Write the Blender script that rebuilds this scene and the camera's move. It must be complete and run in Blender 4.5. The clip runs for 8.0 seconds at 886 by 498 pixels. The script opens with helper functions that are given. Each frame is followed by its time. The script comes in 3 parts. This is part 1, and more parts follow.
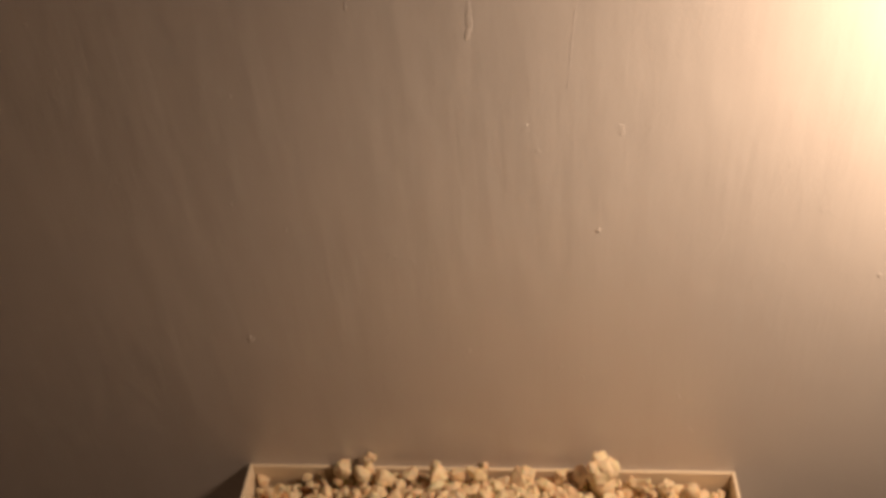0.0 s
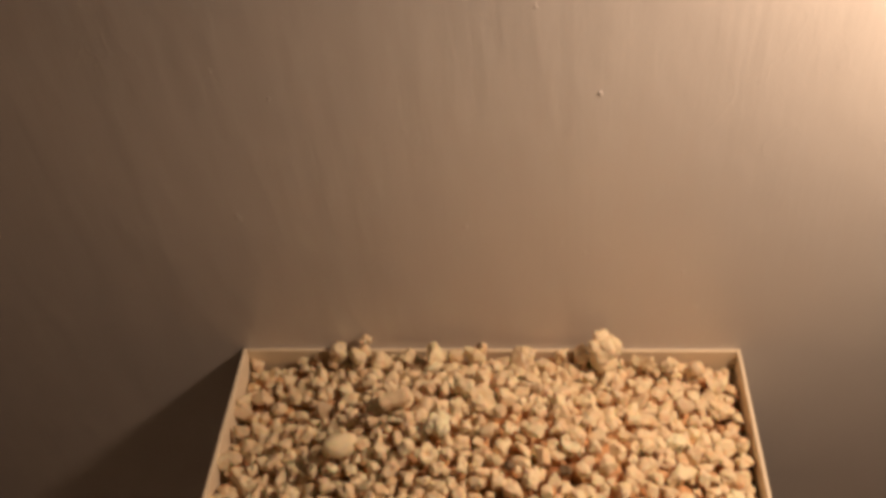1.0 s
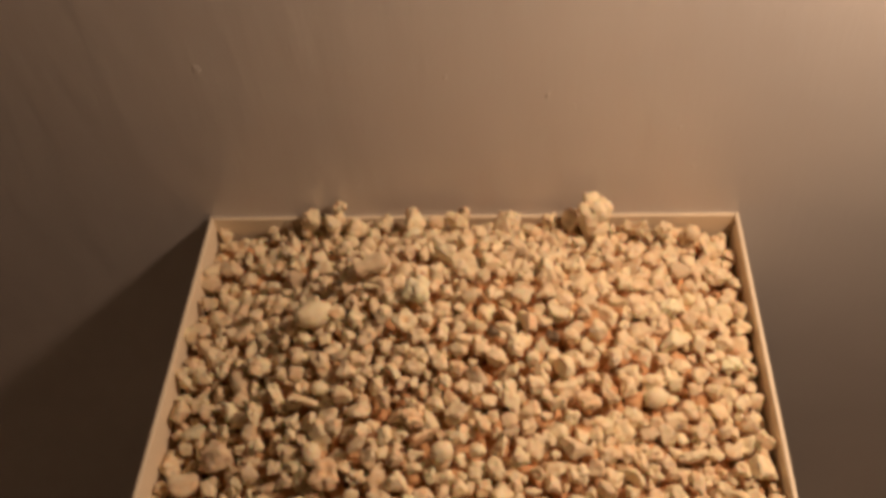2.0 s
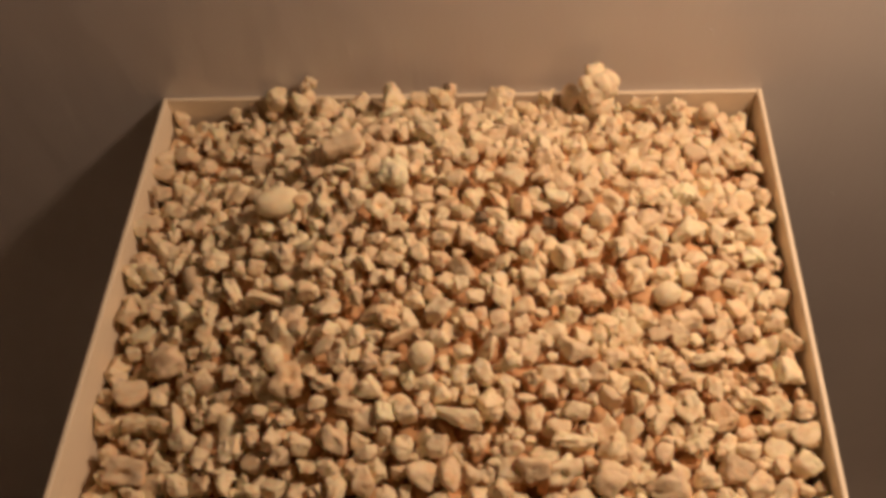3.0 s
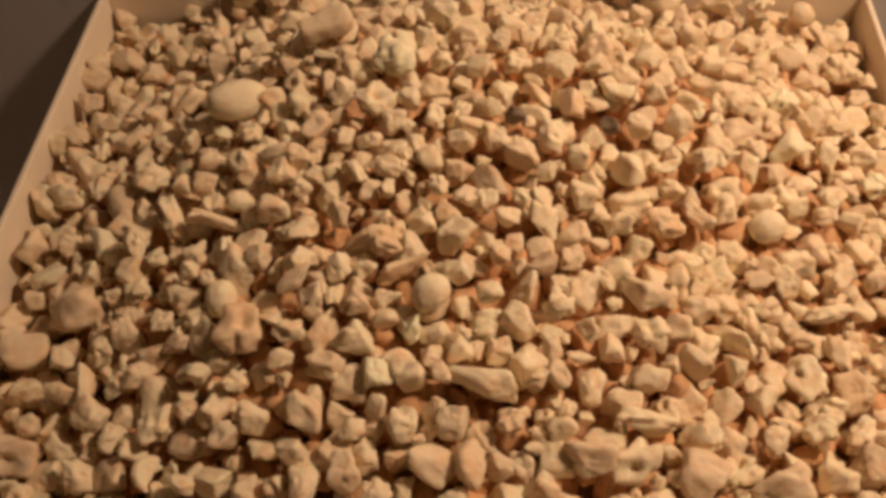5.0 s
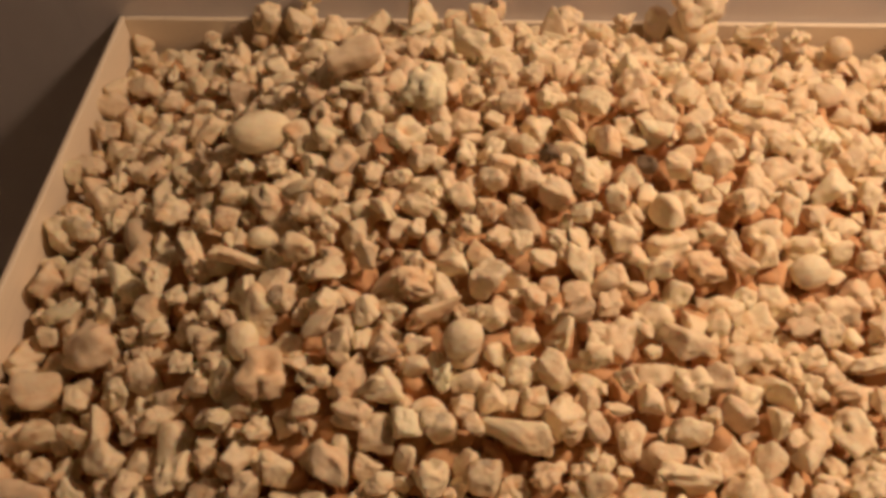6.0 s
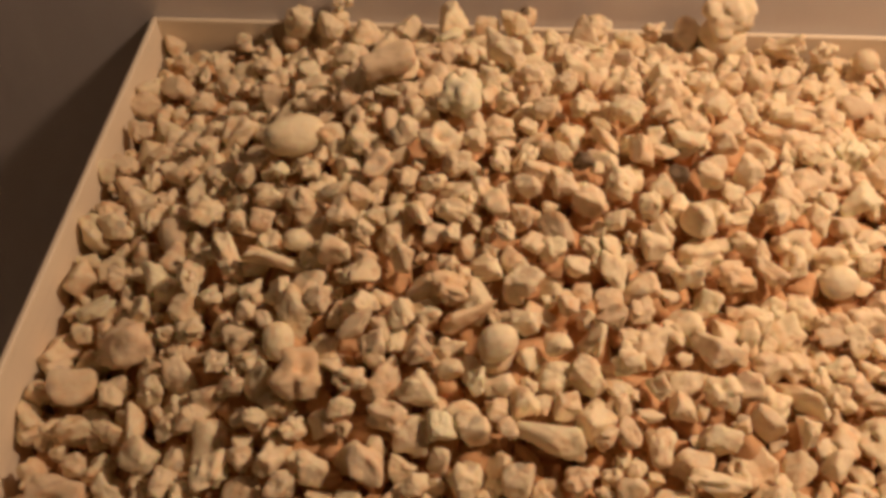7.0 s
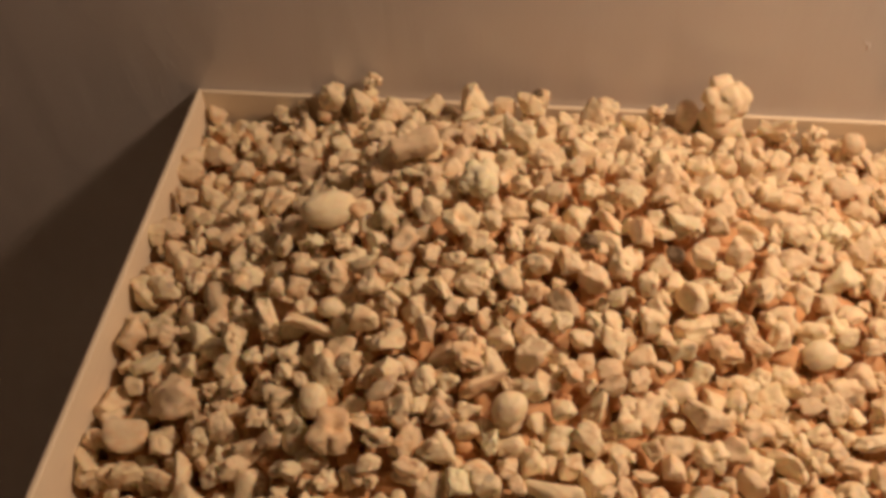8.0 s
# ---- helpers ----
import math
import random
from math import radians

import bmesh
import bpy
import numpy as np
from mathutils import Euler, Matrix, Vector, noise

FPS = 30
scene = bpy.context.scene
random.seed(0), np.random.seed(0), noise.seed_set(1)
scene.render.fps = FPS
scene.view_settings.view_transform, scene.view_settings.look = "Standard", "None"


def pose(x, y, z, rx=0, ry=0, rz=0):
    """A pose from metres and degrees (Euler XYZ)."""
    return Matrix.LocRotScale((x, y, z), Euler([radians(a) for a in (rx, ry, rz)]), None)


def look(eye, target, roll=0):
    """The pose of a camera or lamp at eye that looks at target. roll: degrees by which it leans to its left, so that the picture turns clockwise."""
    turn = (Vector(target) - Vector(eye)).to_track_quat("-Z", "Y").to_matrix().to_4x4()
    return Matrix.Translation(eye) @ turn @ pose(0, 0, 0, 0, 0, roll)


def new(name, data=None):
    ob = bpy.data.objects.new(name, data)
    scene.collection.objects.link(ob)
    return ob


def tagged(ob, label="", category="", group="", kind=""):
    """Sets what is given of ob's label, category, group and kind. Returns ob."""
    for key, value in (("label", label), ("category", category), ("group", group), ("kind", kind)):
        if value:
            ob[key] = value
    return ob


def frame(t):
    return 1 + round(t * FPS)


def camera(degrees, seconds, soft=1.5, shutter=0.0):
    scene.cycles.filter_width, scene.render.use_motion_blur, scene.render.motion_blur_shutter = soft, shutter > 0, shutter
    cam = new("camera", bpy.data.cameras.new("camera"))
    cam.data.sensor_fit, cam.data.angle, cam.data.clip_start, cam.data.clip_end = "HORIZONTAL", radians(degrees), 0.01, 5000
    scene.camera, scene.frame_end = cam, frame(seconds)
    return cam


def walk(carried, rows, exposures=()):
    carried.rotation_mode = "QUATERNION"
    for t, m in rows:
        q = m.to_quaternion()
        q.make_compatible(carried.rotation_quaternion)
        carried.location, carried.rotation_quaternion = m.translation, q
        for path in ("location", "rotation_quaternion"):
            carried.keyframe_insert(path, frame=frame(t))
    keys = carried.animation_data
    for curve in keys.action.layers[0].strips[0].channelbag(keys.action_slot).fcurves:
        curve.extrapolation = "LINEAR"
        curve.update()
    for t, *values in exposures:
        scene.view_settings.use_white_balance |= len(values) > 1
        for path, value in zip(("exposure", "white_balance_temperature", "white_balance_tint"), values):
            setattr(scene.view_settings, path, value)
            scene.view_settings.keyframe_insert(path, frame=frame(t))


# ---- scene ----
cam = camera(50.37, 8.0, soft=4.0, shutter=0.5)
# seconds, eye, a point one metre ahead, roll
PATH = [
    (0.0, (0.0592, -0.7529, 1.7206), (-0.0355, 0.0342, 1.1111), -4.80),
    (0.5, (0.0605, -0.7401, 1.6951), (-0.0371, 0.0203, 1.0530), -5.27),
    (1.0, (0.0648, -0.7384, 1.6651), (-0.0359, -0.0175, 0.9795), -6.23),
    (1.5, (0.0699, -0.7353, 1.6372), (-0.0312, -0.0485, 0.9175), -6.27),
    (2.0, (0.0646, -0.7184, 1.5823), (-0.0231, -0.0731, 0.8234), -6.53),
    (3.5, (0.0687, -0.6535, 1.3968), (-0.0146, -0.0801, 0.5817), -7.08),
    (4.0, (0.0552, -0.6357, 1.3166), (-0.0259, -0.0467, 0.5126), -5.82),
    (5.5, (0.0232, -0.6016, 1.2468), (-0.0486, 0.0219, 0.4683), -4.39),
    (6.0, (0.0144, -0.5907, 1.2439), (-0.0616, 0.0388, 0.4706), -4.02),
    (6.5, (0.0092, -0.5934, 1.2462), (-0.0694, 0.0341, 0.4716), -4.03),
    (7.0, (-0.0018, -0.5943, 1.2508), (-0.0823, 0.0357, 0.4784), -3.33),
    (7.5, (-0.0019, -0.5919, 1.2717), (-0.0903, 0.0465, 0.5071), -3.57),
    (8.0, (-0.0025, -0.6104, 1.3176), (-0.0976, 0.0368, 0.5611), -3.10),
]
walk(cam, [(t, look(eye, target, roll)) for t, eye, target, roll in PATH],
     exposures=((0.0, 0.0, 6500, 10), (2.0, 0.0, 6520, 11), (3.5, 0.05, 6640, 12.5), (6.5, 0.05, 6640, 12.5), (8.0, 0.09, 6620, 12.0)))

# ---- light: one warm lamp high beside the wall, its fill bounced by an added room ----
world = bpy.data.worlds.new("room_air")
world.use_nodes = True
world.node_tree.nodes["Background"].inputs[0].default_value = (1.0, 0.72, 0.5, 1)
world.node_tree.nodes["Background"].inputs[1].default_value = 0.0
scene.world = world
lamp = new("wall_lamp_light", bpy.data.lights.new("wall_lamp_light", "SPOT"))
lamp.data.energy, lamp.data.color, lamp.data.shadow_soft_size = 28.0, (1.0, 0.71, 0.48), 0.052
lamp.data.spot_size, lamp.data.spot_blend = radians(160), 1.0
lamp.matrix_world = look((0.58, -0.20, 1.57), (0.10, 0.08, 0.60))


# ---- materials ----
class Nodes:
    """A short way to write node materials."""

    def __init__(self, name):
        self.mat = bpy.data.materials.new(name)
        self.mat.use_nodes = True
        self.tree = self.mat.node_tree
        self.bsdf = self.tree.nodes["Principled BSDF"]

    def add(self, kind, **settings):
        node = self.tree.nodes.new(kind)
        for key, value in settings.items():
            if key in node.inputs:
                node.inputs[key].default_value = value
        return node

    def link(self, a, b):
        self.tree.links.new(a, b)

    def coords(self, scale=(1, 1, 1), shift=None):
        where = self.add("ShaderNodeTexCoord")
        m = self.add("ShaderNodeMapping")
        m.inputs["Scale"].default_value = scale
        self.link(where.outputs["Object"], m.inputs["Vector"])
        if shift is not None:
            self.link(shift, m.inputs["Location"])
        return m.outputs["Vector"]

    def noise(self, vector, scale, detail=4.0, rough=0.55):
        n = self.add("ShaderNodeTexNoise")
        n.inputs["Scale"].default_value, n.inputs["Detail"].default_value, n.inputs["Roughness"].default_value = scale, detail, rough
        self.link(vector, n.inputs["Vector"])
        return n.outputs["Fac"]

    def ramp(self, fac, lo, hi, a=0.0, b=1.0):
        r = self.add("ShaderNodeMapRange")
        for i, v in enumerate((lo, hi, a, b)):
            r.inputs[i + 1].default_value = v
        self.link(fac, r.inputs[0])
        return r.outputs[0]

    def mix(self, fac, a, b):
        m = self.add("ShaderNodeMix")
        m.data_type = "RGBA"
        for value, sock in ((fac, m.inputs[0]), (a, m.inputs[6]), (b, m.inputs[7])):
            if hasattr(value, "links"):
                self.link(value, sock)
            else:
                sock.default_value = value if sock is m.inputs[0] else (*value, 1)
        return m.outputs[2]

    def maths(self, how, a, b):
        m = self.add("ShaderNodeMath")
        m.operation = how
        for value, sock in ((a, m.inputs[0]), (b, m.inputs[1])):
            if hasattr(value, "links"):
                self.link(value, sock)
            else:
                sock.default_value = value
        return m.outputs[0]

    def finish(self, colour, rough, bumps=()):
        self.link(colour, self.bsdf.inputs["Base Color"])
        if hasattr(rough, "links"):
            self.link(rough, self.bsdf.inputs["Roughness"])
        else:
            self.bsdf.inputs["Roughness"].default_value = rough
        normal = None
        for height, strength, distance in bumps:
            b = self.add("ShaderNodeBump")
            b.inputs["Strength"].default_value, b.inputs["Distance"].default_value = strength, distance
            self.link(height, b.inputs["Height"])
            if normal:
                self.link(normal, b.inputs["Normal"])
            normal = b.outputs["Normal"]
        if normal:
            self.link(normal, self.bsdf.inputs["Normal"])
        return self.mat


def plain_paint(name, colour, rough=0.8):
    n = Nodes(name)
    cloud = n.noise(n.coords((1, 1, 1)), 2.5, 4.0)
    fine = n.noise(n.coords((1, 1, 1)), 120.0, 3.0)
    return n.finish(n.mix(cloud, tuple(c * 0.85 for c in colour), colour), rough, ((fine, 0.2, 0.001),))


def stone_material(name, base, joined=False, stain=0.5):
    """Chalky stone: cream ground, rusty stains, grey veils, fine pores. joined: the pieces are islands of one mesh."""
    n = Nodes(name)
    chance = n.add("ShaderNodeNewGeometry").outputs["Random Per Island"] if joined else n.add("ShaderNodeObjectInfo").outputs["Random"]
    shift = n.maths("MULTIPLY", chance, 37.0)
    unit = 1.0 if joined else 0.02
    at = n.coords((unit, unit, unit), shift)
    blot = n.noise(at, 84.0, 3.0, 0.65)
    veil = n.noise(at, 38.0, 4.0, 0.5)
    grain = n.noise(at, 420.0, 5.0, 0.6)
    pale = tuple(min(0.9, c * 1.10) for c in base)
    colour = n.mix(chance, tuple(c * 0.92 for c in base), pale)
    colour = n.mix(n.ramp(veil, 0.54, 0.74, 0.0, 0.22), colour, (0.60, 0.46, 0.32))
    colour = n.mix(n.ramp(blot, 0.545 - 0.07 * stain, 0.75, 0.0, 0.75 if stain > 1 else 0.6), colour, (0.72, 0.37, 0.15))
    spot = n.add("ShaderNodeTexVoronoi")
    spot.inputs["Scale"].default_value = 44.0
    n.link(at, spot.inputs["Vector"])
    colour = n.mix(n.ramp(spot.outputs["Distance"], 0.10, 0.19, 0.5, 0.0), colour, (0.38, 0.32, 0.26))
    colour = n.mix(n.ramp(grain, 0.62, 0.78, 0.0, 0.35), colour, (0.40, 0.30, 0.20))
    n.bsdf.inputs["Subsurface Weight"].default_value = 0.25
    n.bsdf.inputs["Subsurface Radius"].default_value = (1.0, 0.55, 0.30)
    n.bsdf.inputs["Subsurface Scale"].default_value = 0.0035
    return n.finish(colour, 0.82, ((blot, 0.3, 0.0012), (n.noise(at, 170.0, 3.0, 0.6), 0.65, 0.0020), (grain, 0.6, 0.0009)))


CREAM = (0.88, 0.70, 0.485)
TONES = {
    "": stone_material("cream_stone", CREAM, stain=0.85),
    "pale": stone_material("pale_stone", (0.93, 0.76, 0.53), stain=-0.8),
    "grey": stone_material("grey_stone", (0.72, 0.56, 0.38), stain=0.0),
    "brown": stone_material("brown_stone", (0.74, 0.57, 0.39), stain=0.2),
    "rust": stone_material("rusty_stone", (0.80, 0.60, 0.39), stain=0.9),
    "dark": stone_material("dark_stone", (0.20, 0.14, 0.09), stain=-1.5),
}
HEAP = stone_material("heaped_stone", CREAM, joined=True, stain=0.95)
# lower layers: rust stain, with the gaps' red-brown shade put into the base colour
RUSTY_SHADED = stone_material("rusty_shaded_heaped_stone", (0.69, 0.40, 0.21), joined=True, stain=1.1)
# rusty grit, kept dark so the gaps above it look shaded
DUST_SHADE = plain_paint("rusty_dust_and_gap_shade", (0.52, 0.30, 0.16))


def plaster_material():
    n = Nodes("brushed_plaster")
    flat = n.coords((1, 1, 1))
    tall = n.coords((1, 1, 0.12))
    cloud = n.noise(flat, 3.0, 3.0)
    stroke = n.maths("MULTIPLY", n.noise(tall, 42.0, 5.0, 0.6), n.ramp(n.noise(flat, 7.0, 3.0), 0.35, 0.7, 0.35, 1.0))
    fine = n.noise(flat, 260.0, 3.0, 0.6)
    dent = n.noise(n.coords((1, 1, 0.4)), 24.0, 2.0, 0.5)
    colour = n.mix(n.ramp(cloud, 0.35, 0.65), (0.665, 0.615, 0.60), (0.725, 0.672, 0.65))
    colour = n.mix(n.ramp(stroke, 0.5, 0.75, 0.0, 0.22), colour, (0.77, 0.715, 0.69))
    crease = n.noise(n.coords((1, 1, 0.7)), 9.0, 4.0, 0.5)
    line = n.ramp(n.maths("ABSOLUTE", n.maths("SUBTRACT", crease, 0.5), 0.0), 0.0, 0.010, 1.0, 0.0)
    line = n.maths("MULTIPLY", line, n.ramp(n.noise(flat, 5.0, 2.0), 0.52, 0.66))
    n.bsdf.inputs["Specular IOR Level"].default_value = 0.8
    return n.finish(colour, n.ramp(stroke, 0.3, 0.7, 0.32, 0.46), ((line, 0.16, 0.0012), (stroke, 0.28, 0.003), (dent, 0.25, 0.004), (fine, 0.2, 0.0007)))


def painted_wood():
    n = Nodes("cream_painted_wood")
    at = n.coords((1, 1, 1))
    patch = n.noise(at, 9.0, 3.0)
    grain = n.noise(n.coords((14, 1.5, 14)), 22.0, 4.0)
    colour = n.mix(n.ramp(patch, 0.35, 0.68), (0.80, 0.67, 0.51), (0.85, 0.73, 0.57))
    colour = n.mix(n.ramp(grain, 0.58, 0.75, 0.0, 0.3), colour, (0.56, 0.44, 0.30))
    return n.finish(colour, 0.6, ((grain, 0.15, 0.0006),))


PLASTER, WOOD = plaster_material(), painted_wood()
# pale colours for the unseen surfaces that throw fill light back
BOUNCE_PAINT, BOUNCE_FLOOR = plain_paint("bounce_paint", (0.80, 0.74, 0.67)), plain_paint("bounce_floor", (0.60, 0.53, 0.46), 0.6)


# ---- builders ----
def part(name, bm, material, parent=None, label=""):
    data = bpy.data.meshes.new(name)
    bm.to_mesh(data)
    bm.free()
    data.materials.append(material)
    ob = new(name, data)
    if parent:
        ob.parent = parent
    return tagged(ob, label)


def box(x0, x1, y0, y1, z0, z1, bevel=0.0):
    bm = bmesh.new()
    bmesh.ops.create_cube(bm, size=1, matrix=Matrix.LocRotScale(((x0 + x1) / 2, (y0 + y1) / 2, (z0 + z1) / 2), None, (x1 - x0, y1 - y0, z1 - z0)))
    if bevel:
        bmesh.ops.bevel(bm, geom=bm.edges[:], offset=bevel, segments=2, affect="EDGES", profile=0.5)
    return bm


# ---- the room: the plaster wall, and unseen sides added to bounce the lamp ----
LOW = -0.36  # the floor


def room():
    # all but wall_back are out of view, closed round the lamp as reflectors
    sides = (
        ("wall_back", (-1.7, 1.7, 0.0, 0.12, LOW, 2.6), PLASTER, "beige brushed plaster wall with small blisters and streaks"),
        ("wall_left", (-1.82, -1.7, -2.4, 0.12, LOW, 2.6), BOUNCE_PAINT, "plain pale beige side wall, unseen, added to bounce the lamp's light"),
        ("wall_right", (1.7, 1.82, -2.4, 0.12, LOW, 2.6), BOUNCE_PAINT, "plain pale beige side wall, unseen, added to bounce the lamp's light"),
        ("wall_front", (-1.82, 1.82, -2.52, -2.4, LOW, 2.6), BOUNCE_PAINT, "plain pale beige wall opposite the tray, unseen, added to bounce light"),
        ("floor", (-1.82, 1.82, -2.52, 0.12, LOW - 0.1, LOW), BOUNCE_FLOOR, "plain light floor, unseen, added to bounce light upwards"),
        ("ceiling", (-1.82, 1.82, -2.52, 0.12, 2.6, 2.7), BOUNCE_PAINT, "plain pale ceiling, unseen, added to bounce light"),
    )
    made = {}
    for name, size, material, label in sides:
        made[name] = tagged(part(name, box(*size), material), label, name.split("_")[0], kind="structure")
    return made


walls = room()


def plaster_mark(x, z, wide, tall, proud, turn=0):
    """A blister, flake or ridge standing proud of the wall, in millimetres."""
    bm = bmesh.new()
    bmesh.ops.create_icosphere(bm, subdivisions=3, radius=0.5)
    for v in bm.verts:
        k = 1 + 0.45 * noise.noise(v.co * 2.6 + Vector((x, z, 0)) * 40)
        v.co = Vector((v.co.x * wide * k, v.co.y * proud * 1.3, v.co.z * tall * k)) / 1000
    for f in bm.faces:
        f.smooth = True
    bm.transform(pose(x, 0, z, 0, turn, 0))
    return part("plaster_blister", bm, PLASTER, walls["wall_back"])


plaster_mark(0.124, 1.159, 4.5, 6, 1.3, 0)
plaster_mark(0.114, 0.954, 3.5, 5, 1, 0)
plaster_mark(0.221, 0.923, 3.5, 6, 1.1, 20)
plaster_mark(0.403, 1.099, 4, 5, 0.8, 0)
plaster_mark(-0.012, 0.995, 4, 7, 0.9, 30)
plaster_mark(-0.216, 1.318, 3, 4.5, 0.8, 0)
plaster_mark(-0.190, 1.164, 3, 6, 0.8, 8)
plaster_mark(-0.240, 1.197, 2.4, 5, 0.7, 0)
plaster_mark(0.241, 0.867, 3, 7, 0.6, 0)
plaster_mark(0.007, 1.394, 4, 14, 0.28, 4)
plaster_mark(0.007, 1.382, 6, 18, 0.32, -3)
plaster_mark(0.005, 1.371, 4, 12, 0.4, 6)
plaster_mark(0.095, 1.368, 1.4, 50, 0.25, 5)
plaster_mark(0.093, 1.337, 1.2, 40, 0.2, 5)
plaster_mark(0.054, 1.276, 7, 9, 0.13, 0)
plaster_mark(0.065, 1.252, 4, 6, 0.2, 0)
plaster_mark(-0.386, 1.393, 3, 4, 0.5, 0)
plaster_mark(0.310, 0.797, 2.5, 3, 0.6, 0)
plaster_mark(0.088, 0.969, 3, 7, 0.8, 20)
plaster_mark(0.406, 0.631, 6, 5, 0.6, 0)
plaster_mark(-0.256, 1.013, 8, 10, 0.3, 0)
plaster_mark(0.238, 0.870, 3, 4, 0.5, 0)
plaster_mark(-0.098, 1.401, 2.4, 10, 0.4, 0)
plaster_mark(0.141, 1.272, 6, 12, 0.08, 0)


# ---- the tray ----
TOP, BASE, LEFT, RIGHT, DEEP, THICK = 0.800, 0.690, -0.299, 0.298, 0.600, 0.0045


def display_tray():
    tray = tagged(new("display_tray"), "shallow cream painted wooden tray fixed against the plaster wall", "tray")
    tray.location, tray.rotation_euler = (0, 0, BASE - 0.0015), (0, radians(0.4), 0)  # hung a little low on one side
    h = TOP - BASE
    part("back_panel", box(LEFT + THICK, RIGHT - THICK, -0.001 - THICK, -0.001, 0, h, 0.0014), WOOD, tray)
    part("front_panel", box(LEFT + THICK, RIGHT - THICK, -DEEP, -DEEP + THICK, 0, h, 0.0014), WOOD, tray)
    part("side_panel", box(LEFT, LEFT + THICK, -DEEP, -0.001, 0, h, 0.0014), WOOD, tray)
    part("side_panel", box(RIGHT - THICK, RIGHT, -DEEP, -0.001, 0, h, 0.0014), WOOD, tray)
    part("bottom_board", box(LEFT + THICK, RIGHT - THICK, -DEEP + THICK, -0.001 - THICK, 0, 0.008), WOOD, tray)
    return tray


display_tray()


# ---- the stones ----
def mound(x, y):
    """The height of the heap's surface."""
    return (0.757 + 0.018 * (x + 0.3) / 0.6
            + 0.098 * np.exp(-(np.abs(x - 0.01) / 0.215) ** 3 - ((y + 0.17) / np.where(y > -0.17, 0.15, 0.22)) ** 2)
            + 0.017 * np.exp(-((y + 0.02) / 0.06) ** 2) * (1 - np.exp(-((x - 0.03) / 0.16) ** 4)) / (1 + np.exp(x / 0.03))
            + 0.020 * np.exp(-((x + 0.29) / 0.07) ** 2 - ((y + 0.17) / 0.10) ** 2)
            + 0.020 * np.exp(-((x + 0.07) / 0.12) ** 2 - ((y + 0.37) / 0.10) ** 2)
            - 0.020 * np.exp(-((x - 0.16) / 0.09) ** 2 - ((y + 0.29) / 0.12) ** 2)
            + 0.010 * np.exp(-((x + 0.06) / 0.09) ** 2 - ((y + 0.10) / 0.08) ** 2)
            + 0.013 * np.exp(-((x + 0.20) / 0.07) ** 2 - ((y + 0.26) / 0.09) ** 2))


def unit_ball(level):
    bm = bmesh.new()
    bmesh.ops.create_icosphere(bm, subdivisions=level, radius=1)
    bm.verts.ensure_lookup_table()
    points = np.array([v.co[:] for v in bm.verts])
    faces = np.array([[v.index for v in f.verts] for f in bm.faces])
    bm.free()
    return points / np.linalg.norm(points, axis=1)[:, None], faces


BALLS = {level: unit_ball(level) for level in (2, 3, 4)}


def rumple(points, rng, scale, amount):
    """A smooth lumpiness from a few random waves."""
    out = np.zeros(len(points))
    for _ in range(7):
        way = rng.normal(size=3) * scale
        out += np.sin(points @ way + rng.uniform(0, 6.28))
    return amount * out / 2.6


